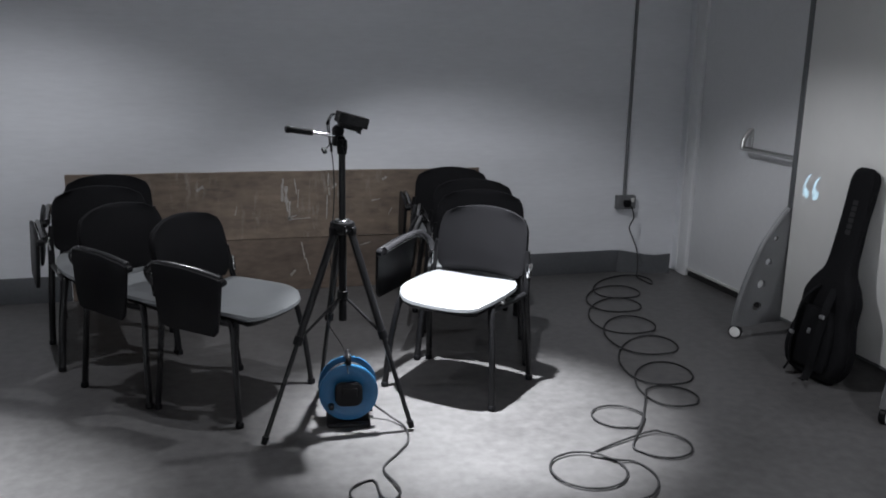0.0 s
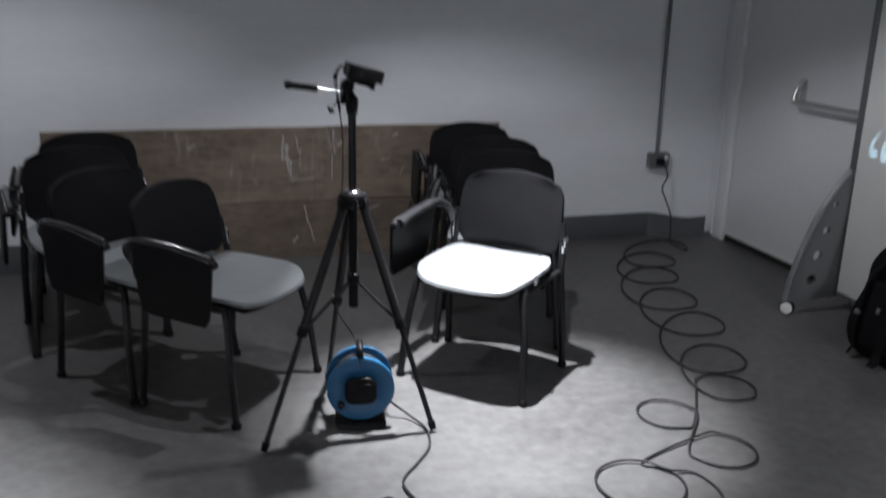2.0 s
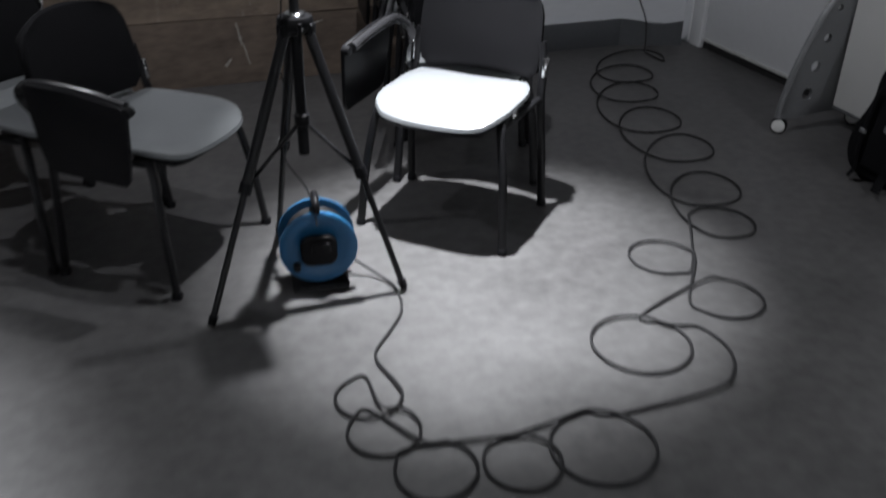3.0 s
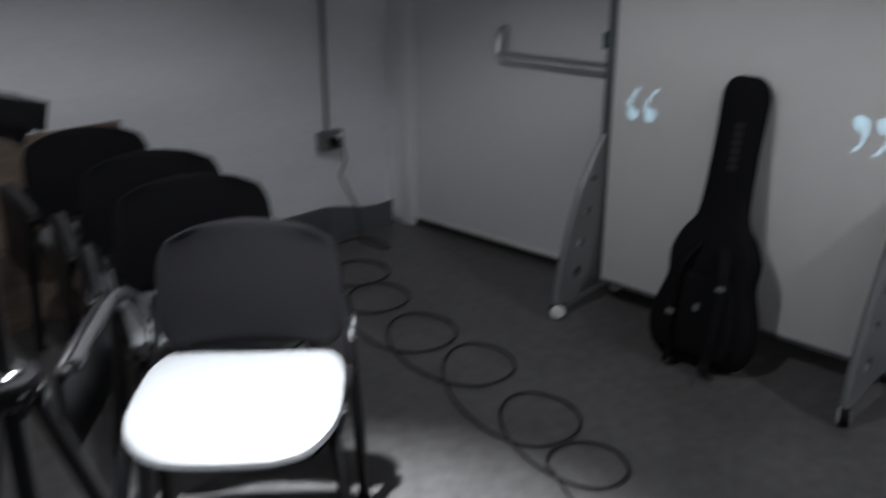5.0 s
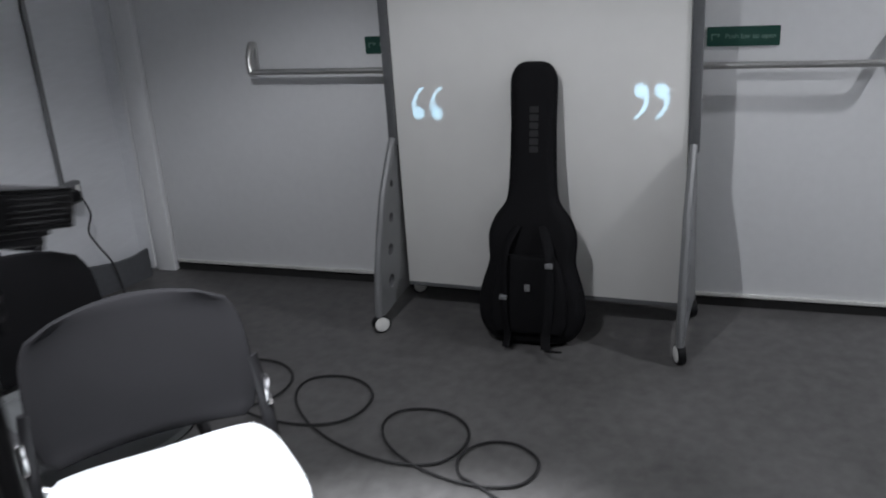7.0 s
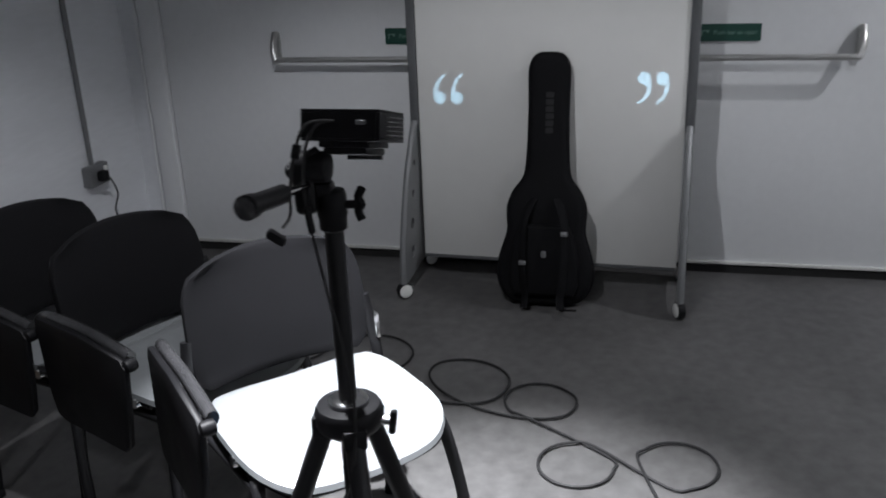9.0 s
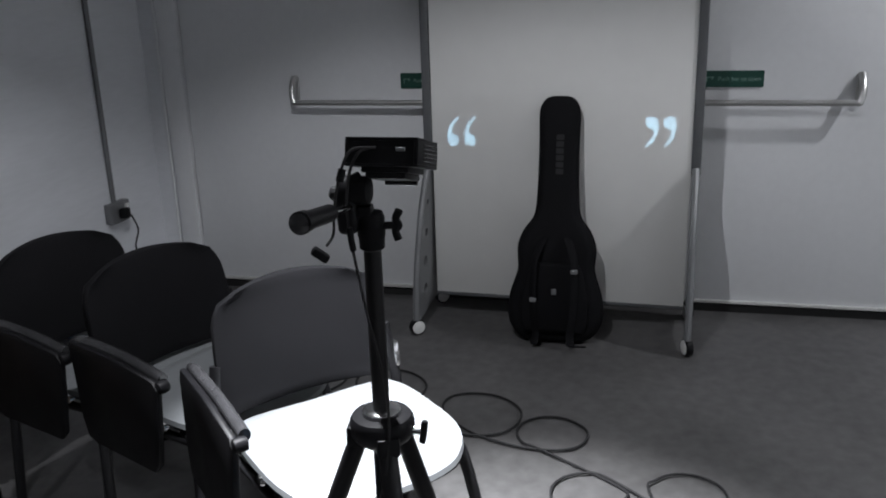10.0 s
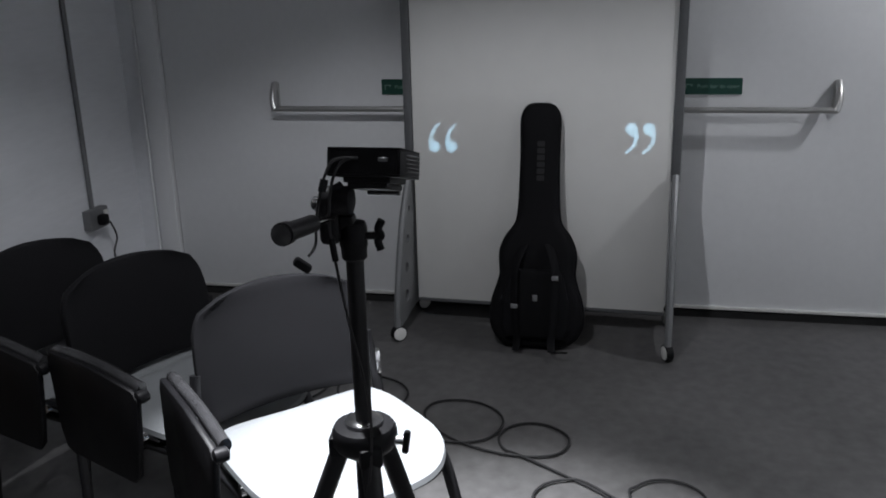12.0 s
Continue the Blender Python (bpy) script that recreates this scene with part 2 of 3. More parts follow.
# the wall with the double doors, open between y -0.11 and -4.13 up to 2.3
bm = box((0.2, 0.11, H), (0.1, -0.055, H / 2))
box((0.2, Y1 - Y0 - 4.13, H), (0.1, (Y0 - 4.13) / 2, H / 2), bm=bm)
box((0.2, 4.02, H - 2.3), (0.1, -2.12, (H + 2.3) / 2), bm=bm)
structure("wall_east", bm, M_WALL, "white painted wall around wide double doors", "wall")


def door(name, y0, y1):
    w = y0 - y1
    d = root(name, pose(0.03, (y0 + y1) / 2, 0), "closed white painted double door leaf with a steel push bar", "door", kind="structure")
    part("door_leaf", box((0.045, w - 0.006, 2.22), (0, 0, 1.155), bevel=0.003), M_DOOR, d)
    part("kick_strip", box((0.014, w - 0.02, 0.016), (-0.0295, 0, 0.055), bevel=0.003), M_STRIP, d, "thin worn steel strip along the door's foot")
    # black strip stands in for the shaded gap under the leaf
    part("bottom_gap_strip", box((0.035, w - 0.006, 0.034), (-0.004, 0, 0.018)), M_GAP, d, "black strip put in for the dark gap under the door")
    return d


door_1 = door("door_1", -0.222, -2.19)
door_2 = door("door_2", -2.196, -4.128)
frame_bm = box((0.075, 0.108, 2.3), (0.018, -0.166, 1.15), bevel=0.006)
structure("door_frame", frame_bm, M_DOOR, "white painted door frame post", "door frame", True)
structure("trim", tube([(-0.012, -0.098, 0.02), (-0.012, -0.098, 2.88)], 0.009), M_DOOR, "thin painted pipe beside the door frame", "pipe", True)


def push_bar(y_end, y_in, s, label):
    """A panic bar: end bracket, bent bar, inner bracket. s: which way the bracket's foot points."""
    d = root("push_bar", pose(0.006, y_end, 0), label, "push bar", "push bars")
    plate = slab(rounded(0.038, 0.145, 0.015), 0.014, 0.004, m=pose(0, 0, 1.072, 90, 0, -90))
    part("end_bracket", plate, M_STEEL, d)
    part("bracket_arm", tube(smooth_path([(-0.014, 0, 1.135), (-0.042, 0, 1.1), (-0.064, s * 0.003, 1.055), (-0.075, s * 0.016, 1.014)], 6), 0.017, flat=1.0), M_STEEL, d)
    part("bar", tube([(-0.075, s * 0.012, 1.018), (-0.075, (y_in - y_end), 1.018)], 0.0135, 14), M_STEEL, d, "long round steel bar")
    part("inner_bracket", box((0.085, 0.036, 0.15), (-0.04, y_in - y_end, 1.05), bevel=0.008), M_STEEL, d)


push_bar(-0.834, -2.1, -1, "steel panic push bar across a white door")
push_bar(-3.46, -2.29, 1, "steel panic push bar with a long curved bracket")


def text_mesh(body, size, depth):
    cu = bpy.data.curves.new("lettering", "FONT")
    cu.body, cu.size, cu.extrude, cu.align_x, cu.align_y = body, size, depth, "CENTER", "CENTER"
    ob = bpy.data.objects.new("lettering", cu)
    me = bpy.data.meshes.new_from_object(ob)
    b2 = bmesh.new()
    b2.from_mesh(me)
    bpy.data.objects.remove(ob)
    bpy.data.curves.remove(cu)
    bpy.data.meshes.remove(me)
    return b2


def sign(y):
    d = root("door_sign", pose(0.0025, y, 1.116, 90, 0, -90), "dark green sign reading Push bar to open, on a door", "sign", "door signs")
    part("plate", slab(rounded(0.262, 0.073, 0.004, 3), 0.003, 0.0008, 1), M_GREEN, d)
    b2 = text_mesh("Push bar to open", 0.0262, 0.0004)
    b2.transform(pose(0.026, 0, 0.0036))
    part("lettering", b2, M_TEXT, d, "pale lettering Push bar to open", False)
    b2 = box((0.03, 0.004, 0.001), (-0.1, 0.008, 0.0036))
    box((0.004, 0.022, 0.001), (-0.113, -0.002, 0.0036), bm=b2)
    box((0.012, 0.004, 0.001), (-0.088, 0.003, 0.0036), (0, 0, 50), bm=b2)
    part("pictogram", b2, M_TEXT, d, "pale arrow mark", False)


sign(-1.514)
sign(-2.928)

# skirting along the north wall, peeling off the wall at the corner
def skirting(x0, x1):
    return box((x1 - x0, 0.018, 0.165), ((x0 + x1) / 2, -0.009, 0.0825), bevel=0.003)


structure("baseboard_1", skirting(X0, -4.25), M_SKIRT, "grey painted skirting board", "skirting", True)
structure("baseboard_2", skirting(-1.575, -0.47), M_SKIRT, "grey painted skirting board", "skirting", True)
bm = bmesh.new()
cols = []
for x, y, top in [(-0.472, -0.02, 0.165), (-0.41, -0.035, 0.158), (-0.34, -0.065, 0.148), (-0.27, -0.092, 0.138), (-0.2, -0.112, 0.136), (-0.14, -0.126, 0.142), (-0.095, -0.134, 0.148)]:
    cols.append([bm.verts.new((x, y, 0.0)), bm.verts.new((x, y, top)), bm.verts.new((x + 0.006, y + 0.016, top)), bm.verts.new((x + 0.006, y + 0.016, 0.0))])
for a, b in zip(cols, cols[1:]):
    for k in range(4):
        bm.faces.new((a[k], a[(k + 1) % 4], b[(k + 1) % 4], b[k]))
bm.faces.new(cols[0]), bm.faces.new(cols[-1])
structure("baseboard_3", bm, M_SKIRT, "loose end of grey skirting bent off the wall", "skirting", True)

# ---- wooden panel against the wall ----
panel = root("wooden_panel", pose(-2.93, -0.012, 0), "worn brown wooden panel of two boards against the wall", "wood panel")


def board(z0, z1, name, mat):
    b2 = bmesh.new()
    n = 60
    rows = []
    for i in range(n + 1):
        x = -1.31 + 2.66 * i / n
        j = 0.004 * noise.noise(Vector((x * 3, z1 * 7, 1)))
        rows.append([b2.verts.new((x, y, z)) for y, z in ((0.012, z0), (-0.012, z0 + 0.002), (-0.014, (z0 + z1) / 2), (-0.012, z1 - 0.003 + j), (0.0, z1 + j), (0.012, z1 + j))])
    for a, b in zip(rows, rows[1:]):
        for k in range(6):
            b2.faces.new((a[k], a[(k + 1) % 6], b[(k + 1) % 6], b[k]))
    b2.faces.new(rows[0]), b2.faces.new(rows[-1])
    return part("board", b2, mat, panel, name)


board(0.0, 0.356, "darker lower board", M_WOOD_LOW)
board(0.3575, 0.802, "scuffed upper board", M_WOOD)
rng = random.Random(5)


def scratch(size, place, lean):
    b2 = bmesh.new()
    n = 7
    w, h = size
    left = [(-w * rng.uniform(0.1, 0.5), -h / 2 + h * k / n) for k in range(n + 1)]
    right = [(w * rng.uniform(0.1, 0.5), -h / 2 + h * k / n) for k in range(n + 1)]
    b2.faces.new([b2.verts.new((x, 0, z)) for x, z in left + right[::-1]])
    r = bmesh.ops.extrude_face_region(b2, geom=list(b2.faces))
    bmesh.ops.translate(b2, verts=[v for v in r["geom"] if isinstance(v, bmesh.types.BMVert)], vec=(0, -0.0008, 0))
    b2.transform(pose(place[0], -0.0143, place[1], 0, lean, 0))
    part("scratch", b2, M_SCRATCH, panel, "", False)


# the scraped patch near the middle, then stray marks
for x, z, w, h, lean in ((0.0, 0.68, 0.022, 0.15, 3), (0.025, 0.62, 0.03, 0.17, -4), (0.045, 0.54, 0.02, 0.13, 2), (0.085, 0.7, 0.012, 0.1, -8), (0.1, 0.62, 0.009, 0.12, 5),
                         (0.11, 0.487, 0.012, 0.14, 88), (0.06, 0.5, 0.016, 0.06, 70), (0.3, 0.745, 0.012, 0.09, 1), (0.305, 0.665, 0.014, 0.05, -5), (0.29, 0.56, 0.009, 0.16, 2),
                         (0.34, 0.7, 0.02, 0.04, 40), (0.68, 0.745, 0.02, 0.035, 60), (0.62, 0.6, 0.012, 0.06, 80), (0.72, 0.52, 0.01, 0.05, 30), (-0.52, 0.7, 0.03, 0.05, 65),
                         (-0.3, 0.55, 0.008, 0.06, 10), (0.13, 0.27, 0.014, 0.12, -10), (0.16, 0.16, 0.012, 0.12, -14), (0.33, 0.2, 0.012, 0.2, 4), (0.06, 0.12, 0.02, 0.05, 40), (0.55, 0.3, 0.014, 0.07, 75)):
    scratch((w, h), (x, z), lean)

# ---- socket and conduit ----
tagged(part("conduit_pipe", tube([(-0.445, -0.014, 0.58), (-0.445, -0.014, 2.89)], 0.012, 12), M_ALU), "grey metal conduit pipe up the plaster wall", "conduit")
sock = root("wall_socket", pose(-0.438, 0, 0.53), "grey metal wall socket with a black plug in it", "socket")
part("back_box", box((0.15, 0.04, 0.1), (0, -0.02, 0), bevel=0.006), M_ALU, sock)
part("face_plate", slab(rounded(0.15, 0.1, 0.008), 0.004, 0.001, 1, m=pose(0, -0.0405, 0, 90)), M_ALU, sock)
part("switch", box((0.022, 0.012, 0.03), (0.048, -0.048, 0.018), bevel=0.002), M_WHITE, sock, "white rocker switch")
part("plug", box((0.052, 0.042, 0.052), (-0.004, -0.066, -0.004), bevel=0.012, seg=3), M_BLACK, sock, "black mains plug")

# ---- mobile whiteboard ----
wb = root("mobile_whiteboard", pose(-0.237, -2.172, 0, 0, 0, 177.7), "mobile whiteboard on grey feet with castors, before the doors", "whiteboard")
part("panel", box((0.022, 1.166, 1.87), (0, 0, 1.055), bevel=0.003), M_BOARD, wb, "glossy white writing surface")
part("tray", box((0.028, 1.166, 0.014), (0.0, 0, 0.112), bevel=0.003), M_POST, wb, "dark lower rail")


def foot_outline():
    front = smooth_path([(0.018, 0.76), (0.05, 0.72), (0.125, 0.611), (0.178, 0.516), (0.25, 0.325), (0.286, 0.18), (0.3, 0.082)], 6)
    out = [(p.x, p.y) for p in front] + [(0.296, 0.066), (0.2, 0.07), (0.1, 0.085), (0.0, 0.09), (-0.1, 0.085), (-0.16, 0.07), (-0.172, 0.075)]
    back = smooth_path([(-0.172, 0.085), (-0.15, 0.2), (-0.115, 0.34), (-0.075, 0.5), (-0.035, 0.66), (-0.012, 0.76)], 6)
    return out + [(p.x, p.y) for p in back]


for s in (-1, 1):
    y = s * 0.605
    part("post", box((0.034, 0.04, 1.28), (0, y, 1.37), bevel=0.006), M_POST, wb, "dark grey upright post")
    holes = [circle(0.085, 0.587, 0.015), circle(0.118, 0.45, 0.021), circle(0.15, 0.318, 0.026), circle(0.165, 0.185, 0.029)]
    b2 = cut_sheet(foot_outline(), holes, 0.022)
    b2.transform(pose(0, y, 0, 90, 0, 0))
    ft = part("foot", b2, M_ALU, wb, "curved grey foot with four round holes", False)
    edge = smooth_path([(0.018, y, 0.76), (0.05, y, 0.72), (0.125, y, 0.611), (0.178, y, 0.516), (0.25, y, 0.325), (0.286, y, 0.18), (0.298, y, 0.075)], 6)
    part("foot_edge", tube(edge, 0.016, 8), M_ALU, ft, "rounded front edge tube")
    for cx in (0.282, -0.15):
        swing = 131 if s < 0 else 24
        w = part("castor", lathe([(0.012, -0.016), (0.034, -0.016), (0.038, -0.012), (0.038, 0.012), (0.034, 0.016), (0.012, 0.016)], pose(cx, y, 0.038, 90, 0, swing)), M_BLACK, wb, "castor with a white hub")
        hub = lathe([(0.027, -0.0185), (0.031, -0.0165), (0.031, 0.0165), (0.027, 0.0185)], pose(cx, y, 0.038, 90, 0, swing))
        part("hub_cap", hub, M_WHITE, w)
        part("fork", box((0.03, 0.03, 0.03), (cx - 0.004, y, 0.078), bevel=0.006), M_ALU, wb)

# ---- guitar gig bag leaning on the whiteboard ----
bag = root("guitar_bag", pose(-0.465, -2.19, 0.004, 0, 10.0, 0), "black nylon guitar gig bag leaning on the whiteboard", "guitar bag")


def bag_outline(grow=0.0):
    half = [(0.0, 0.0), (0.09, 0.002), (0.155, 0.02), (0.196, 0.075), (0.207, 0.14), (0.198, 0.21), (0.176, 0.28), (0.164, 0.33), (0.168, 0.39), (0.165, 0.44), (0.14, 0.5), (0.103, 0.55), (0.09, 0.6), (0.084, 0.7), (0.081, 0.85), (0.083, 0.97), (0.081, 1.03), (0.06, 1.07), (0.03, 1.083)]
    right = [(p.x, p.y) for p in smooth_path([(x + (grow if x > 0.01 else 0), y, 0) for x, y in half], 3)]
    return [(x, y) for x, y in right] + [(-x, y) for x, y in right[::-1] if x > 1e-4]


M_UP = Matrix(((0, 0, -1, 0), (-1, 0, 0, 0), (0, 1, 0, 0), (0, 0, 0, 1)))
b2 = slab(bag_outline(), 0.115, 0.035, 4, m=M_UP @ pose(0, 0, -0.05))
for v in b2.verts:
    # slimmer towards the head, with soft dents in the cloth
    v.co.x *= 1 - 0.5 * min(1, max(0, (v.co.z - 0.42) / 0.2))
    v.co.x += 0.004 * noise.noise(v.co * 9)
part("body", b2, M_BAG, bag)
part("zip_piping", tube([M_UP @ Vector((x, y, 0.012)) for x, y in bag_outline(0.002)], 0.006, 6), M_BAG, bag, "black zip edge")
pocket = [(-0.13, 0.05), (0.13, 0.05), (0.15, 0.1), (0.15, 0.2), (0.125, 0.31), (0.1, 0.36), (-0.1, 0.36), (-0.125, 0.31), (-0.15, 0.2), (-0.15, 0.1)]
part("front_pocket", slab(pocket, 0.04, 0.016, 3, m=M_UP @ pose(0, 0, 0.055)), M_BAG, bag)
for s in (-1, 1):
    strap = smooth_path([(s * 0.05, 0.47, 0.055), (s * 0.085, 0.38, 0.108), (s * 0.09, 0.25, 0.118), (s * 0.085, 0.12, 0.115), (s * 0.075, 0.05, 0.105), (s * 0.08, 0.0, 0.12)], 6)
    part("shoulder_strap", tube([M_UP @ p for p in strap], 0.02, 8, flat=0.25), M_BAG, bag)
    part("buckle", box((0.012, 0.03, 0.02), M_UP @ Vector((s * 0.088, 0.2 if s < 0 else 0.33, 0.124)), bevel=0.003), M_ALU, bag, "small grey buckle")
part("badge", box((0.006, 0.022, 0.028), M_UP @ Vector((0.0, 0.235, 0.099)), bevel=0.003), M_ALU, bag, "small light badge")
tail = smooth_path([(0.075, 0.005, 0.105), (0.085, -0.0, 0.13), (0.105, 0.012, 0.17), (0.15, 0.018, 0.19)], 5)
part("strap_tail", tube([M_UP @ p for p in tail], 0.011, 6, flat=0.4), M_BAG, bag)
for k in range(6):
    part("printed_mark", slab(rounded(0.034, 0.024, 0.004, 2), 0.002, m=M_UP @ pose(0.005, 0.76 + 0.03 * k, 0.0335)), M_GREYPRINT, bag, "faded grey printed block", False)

# ---- chairs with folding writing tablets ----


def build_chair(m, label, group):
    """A stacking chair, front along +x, origin on the floor between its feet."""
    c = root("chair", m, label, "chair", group)
    # seat pad, dished, with a falling front edge
    b2 = bmesh.new()
    nx, ny = 16, 16
    grid_top, grid_low = [], []
    for i in range(nx + 1):
        u = -1 + 2 * i / nx
        a, b = [], []
        for j in range(ny + 1):
            v = -1 + 2 * j / ny
            # squircle footprint
            k = 1.0 / max(1e-6, (abs(u) ** 4 + abs(v) ** 4) ** 0.25) * max(abs(u), abs(v)) if (u or v) else 1
            x, y = 0.064 + 0.232 * u * k, 0.252 * v * k * (1 - 0.07 * max(0, u) ** 2)
            e = max(abs(u), abs(v))
            z = 0.513 + 0.016 * v * v - 0.026 * max(0, u) ** 2.4 + 0.012 * max(0, -u) ** 2 - 0.016 * max(0, (e - 0.8) / 0.2) ** 2
            a.append(b2.verts.new((x, y, z)))
            b.append(b2.verts.new((x * 0.97, y * 0.97, 0.4845 - 0.03 * max(0, u) ** 2.4 + 0.012 * v * v * (1 - max(0, u)))))
        grid_top.append(a), grid_low.append(b)
    for i in range(nx):
        for j in range(ny):
            b2.faces.new((grid_top[i][j], grid_top[i + 1][j], grid_top[i + 1][j + 1], grid_top[i][j + 1]))
            b2.faces.new((grid_low[i][j], grid_low[i][j + 1], grid_low[i + 1][j + 1], grid_low[i + 1][j]))
    ring = [(i, 0) for i in range(nx)] + [(nx, j) for j in range(ny)] + [(i, ny) for i in range(nx, 0, -1)] + [(0, j) for j in range(ny, 0, -1)]
    mid = []
    for a, b in ring:
        q = grid_top[a][b].co
        mid.append(b2.verts.new((q.x * 1.012, q.y * 1.012, q.z - 0.014)))
    for k, ((a, b), (d, e)) in enumerate(zip(ring, ring[1:] + ring[:1])):
        m0, m1 = mid[k], mid[(k + 1) % len(mid)]
        b2.faces.new((grid_top[a][b], m0, m1, grid_top[d][e]))
        b2.faces.new((m0, grid_low[a][b], grid_low[d][e], m1))
    # dark shell that follows the underside of the pad
    b4 = bmesh.new()
    high, low = [], []
    for i in range(nx + 1):
        ha, la = [], []
        for j in range(ny + 1):
            q = grid_low[i][j].co
            ha.append(b4.verts.new((q.x * 1.03, q.y * 1.03, q.z + 0.001)))
            la.append(b4.verts.new((q.x * 0.95, q.y * 0.95, q.z - 0.02)))
        high.append(ha), low.append(la)
    for i in range(nx):
        for j in range(ny):
            b4.faces.new((high[i][j], high[i + 1][j], high[i + 1][j + 1], high[i][j + 1]))
            b4.faces.new((low[i][j], low[i][j + 1], low[i + 1][j + 1], low[i + 1][j]))
    for (a, b), (d, e) in zip(ring, ring[1:] + ring[:1]):
        b4.faces.new((high[a][b], low[a][b], low[d][e], high[d][e]))
    part("seat", b2, M_SEAT, c, "smooth light grey seat")
    part("seat_shell", b4, M_BLACK, c)
    # backrest: curved plate leaning back, round upper corners
    def plate(w, h, r_top, thick, x_off, z_off):
        b3 = bmesh.new()
        n, k = 14, 12
        front, rear = [], []
        for i in range(k + 1):
            t = i / k
            z = z_off + h * t
            shrink = 0.0
            if t > 1 - r_top / h:
                q = (t - (1 - r_top / h)) / (r_top / h)
                shrink = r_top * 0.9 * (1 - math.sqrt(max(0, 1 - q * q)))
            if t < 0.12:
                shrink = max(shrink, 0.03 * (1 - t / 0.12) ** 2)
            fa, ra = [], []
            for j in range(n + 1):
                v = -1 + 2 * j / n
                y = v * (w / 2 - shrink) * (0.965 + 0.035 * math.sin(math.pi * min(1, t * 1.2)))
                crown = 0.018 * (1 - v * v) * t
                x = x_off - 0.05 * t - 0.035 * (1 - v * v) + 0.012 * math.sin(math.pi * t)
                fa.append(b3.verts.new((x + thick / 2, y, z + crown)))
                ra.append(b3.verts.new((x - thick / 2, y, z + crown)))
            front.append(fa), rear.append(ra)
        for i in range(k):
            for j in range(n):
                b3.faces.new((front[i][j], front[i][j + 1], front[i + 1][j + 1], front[i + 1][j]))
                b3.faces.new((rear[i][j], rear[i + 1][j], rear[i + 1][j + 1], rear[i][j + 1]))
        rim = [(i, 0) for i in range(k)] + [(k, j) for j in range(n)] + [(i, n) for i in range(k, 0, -1)] + [(0, j) for j in range(n, 0, -1)]
        for (a, b), (d, e) in zip(rim, rim[1:] + rim[:1]):
            b3.faces.new((front[a][b], rear[a][b], rear[d][e], front[d][e]))
        bmesh.ops.recalc_face_normals(b3, faces=b3.faces)
        edges = [e for e in b3.edges if len(e.link_faces) == 2 and e.calc_face_angle() > 0.9]
        bmesh.ops.bevel(b3, geom=edges, offset=thick * 0.3, segments=2, affect="EDGES", profile=0.5)
        return b3
    part("backrest", plate(0.49, 0.323, 0.09, 0.026, -0.18, 0.524), M_BACK, c, "charcoal upholstered backrest")
    part("back_shell", plate(0.482, 0.318, 0.09, 0.014, -0.196, 0.523), M_BLACK, c, "black plastic back shell")
    for s in (-1, 1):
        y = s * 0.238
        front = smooth_path([(0.262, s * 0.285, 0.012), (0.236, s * 0.268, 0.25), (0.2, y, 0.45), (0.15, y * 0.96, 0.468)], 5)
        part("leg", tube(front, 0.0165, 12, flat=0.72), M_TUBE, c)
        rear = smooth_path([(-0.185, s * 0.285, 0.012), (-0.165, s * 0.276, 0.25), (-0.158, s * 0.262, 0.46), (-0.176, s * 0.258, 0.56), (-0.19, s * 0.244, 0.67)], 5)
        part("leg", tube(rear, 0.0165, 12, flat=0.72), M_TUBE, c)
        part("side_rail", tube([(0.2, y, 0.458), (-0.15, s * 0.256, 0.458)], 0.0135, 10), M_TUBE, c)
        part("bolt", lathe([(0.012, 0), (0.017, 0.004), (0.013, 0.013)], pose(0.1, s * 0.246, 0.486, -90 * s), 12), M_CHROME, c, "chrome bolt cap")
        part("bracket", box((0.036, 0.018, 0.075), (-0.178, s * 0.267, 0.575), (0, -8, 0), bevel=0.006), M_CHROME, c, "chrome back bracket")
        for x in (0.262, -0.185):
            part("foot_cap", lathe([(0.016, 0), (0.019, 0.003), (0.019, 0.02), (0.015, 0.026)], pose(x, s * 0.286, 0), 10), M_BLACK, c)
    part("cross_rail", tube([(0.13, -0.236, 0.45), (0.13, 0.236, 0.45)], 0.011, 8), M_TUBE, c)
    part("cross_rail", tube([(-0.12, -0.25, 0.45), (-0.12, 0.25, 0.45)], 0.011, 8), M_TUBE, c)
    # writing tablet folded down beside the seat (the sitter's right)
    arm = smooth_path([(-0.186, -0.27, 0.6), (-0.19, -0.3, 0.662), (-0.11, -0.318, 0.708), (0.06, -0.318, 0.704), (0.215, -0.318, 0.68)], 6)
    part("arm_rest", tube(arm, 0.02, 10, flat=0.75), M_ARM, c, "scuffed black armrest")
    part("hinge_knob", lathe([(0.008, -0.018), (0.016, -0.014), (0.018, 0.0), (0.016, 0.014), (0.008, 0.018)], pose(0.232, -0.335, 0.673, 90), 14), M_BLACK, c)
    tab = [(-0.112, 0.722), (0.05, 0.716), (0.222, 0.69), (0.24, 0.67), (0.234, 0.555), (0.224, 0.458), (0.205, 0.436), (-0.035, 0.446), (-0.07, 0.458), (-0.09, 0.51), (-0.12, 0.7)]
    part("writing_tablet", slab(tab, 0.018, 0.006, 2, m=Matrix(((1, 0, 0, 0), (0, 0.05, -1, -0.372), (0, 1, 0.05, 0), (0, 0, 0, 1)))), M_BLACK, c, "black writing tablet folded down")
    return c


def standing(x, y, turn, height=0.995):
    """A chair's place on the floor, and how tall it is beside the drawn one."""
    return pose(x, y, 0, 0, 0, turn) @ Matrix.Diagonal((1, 1, height, 1))


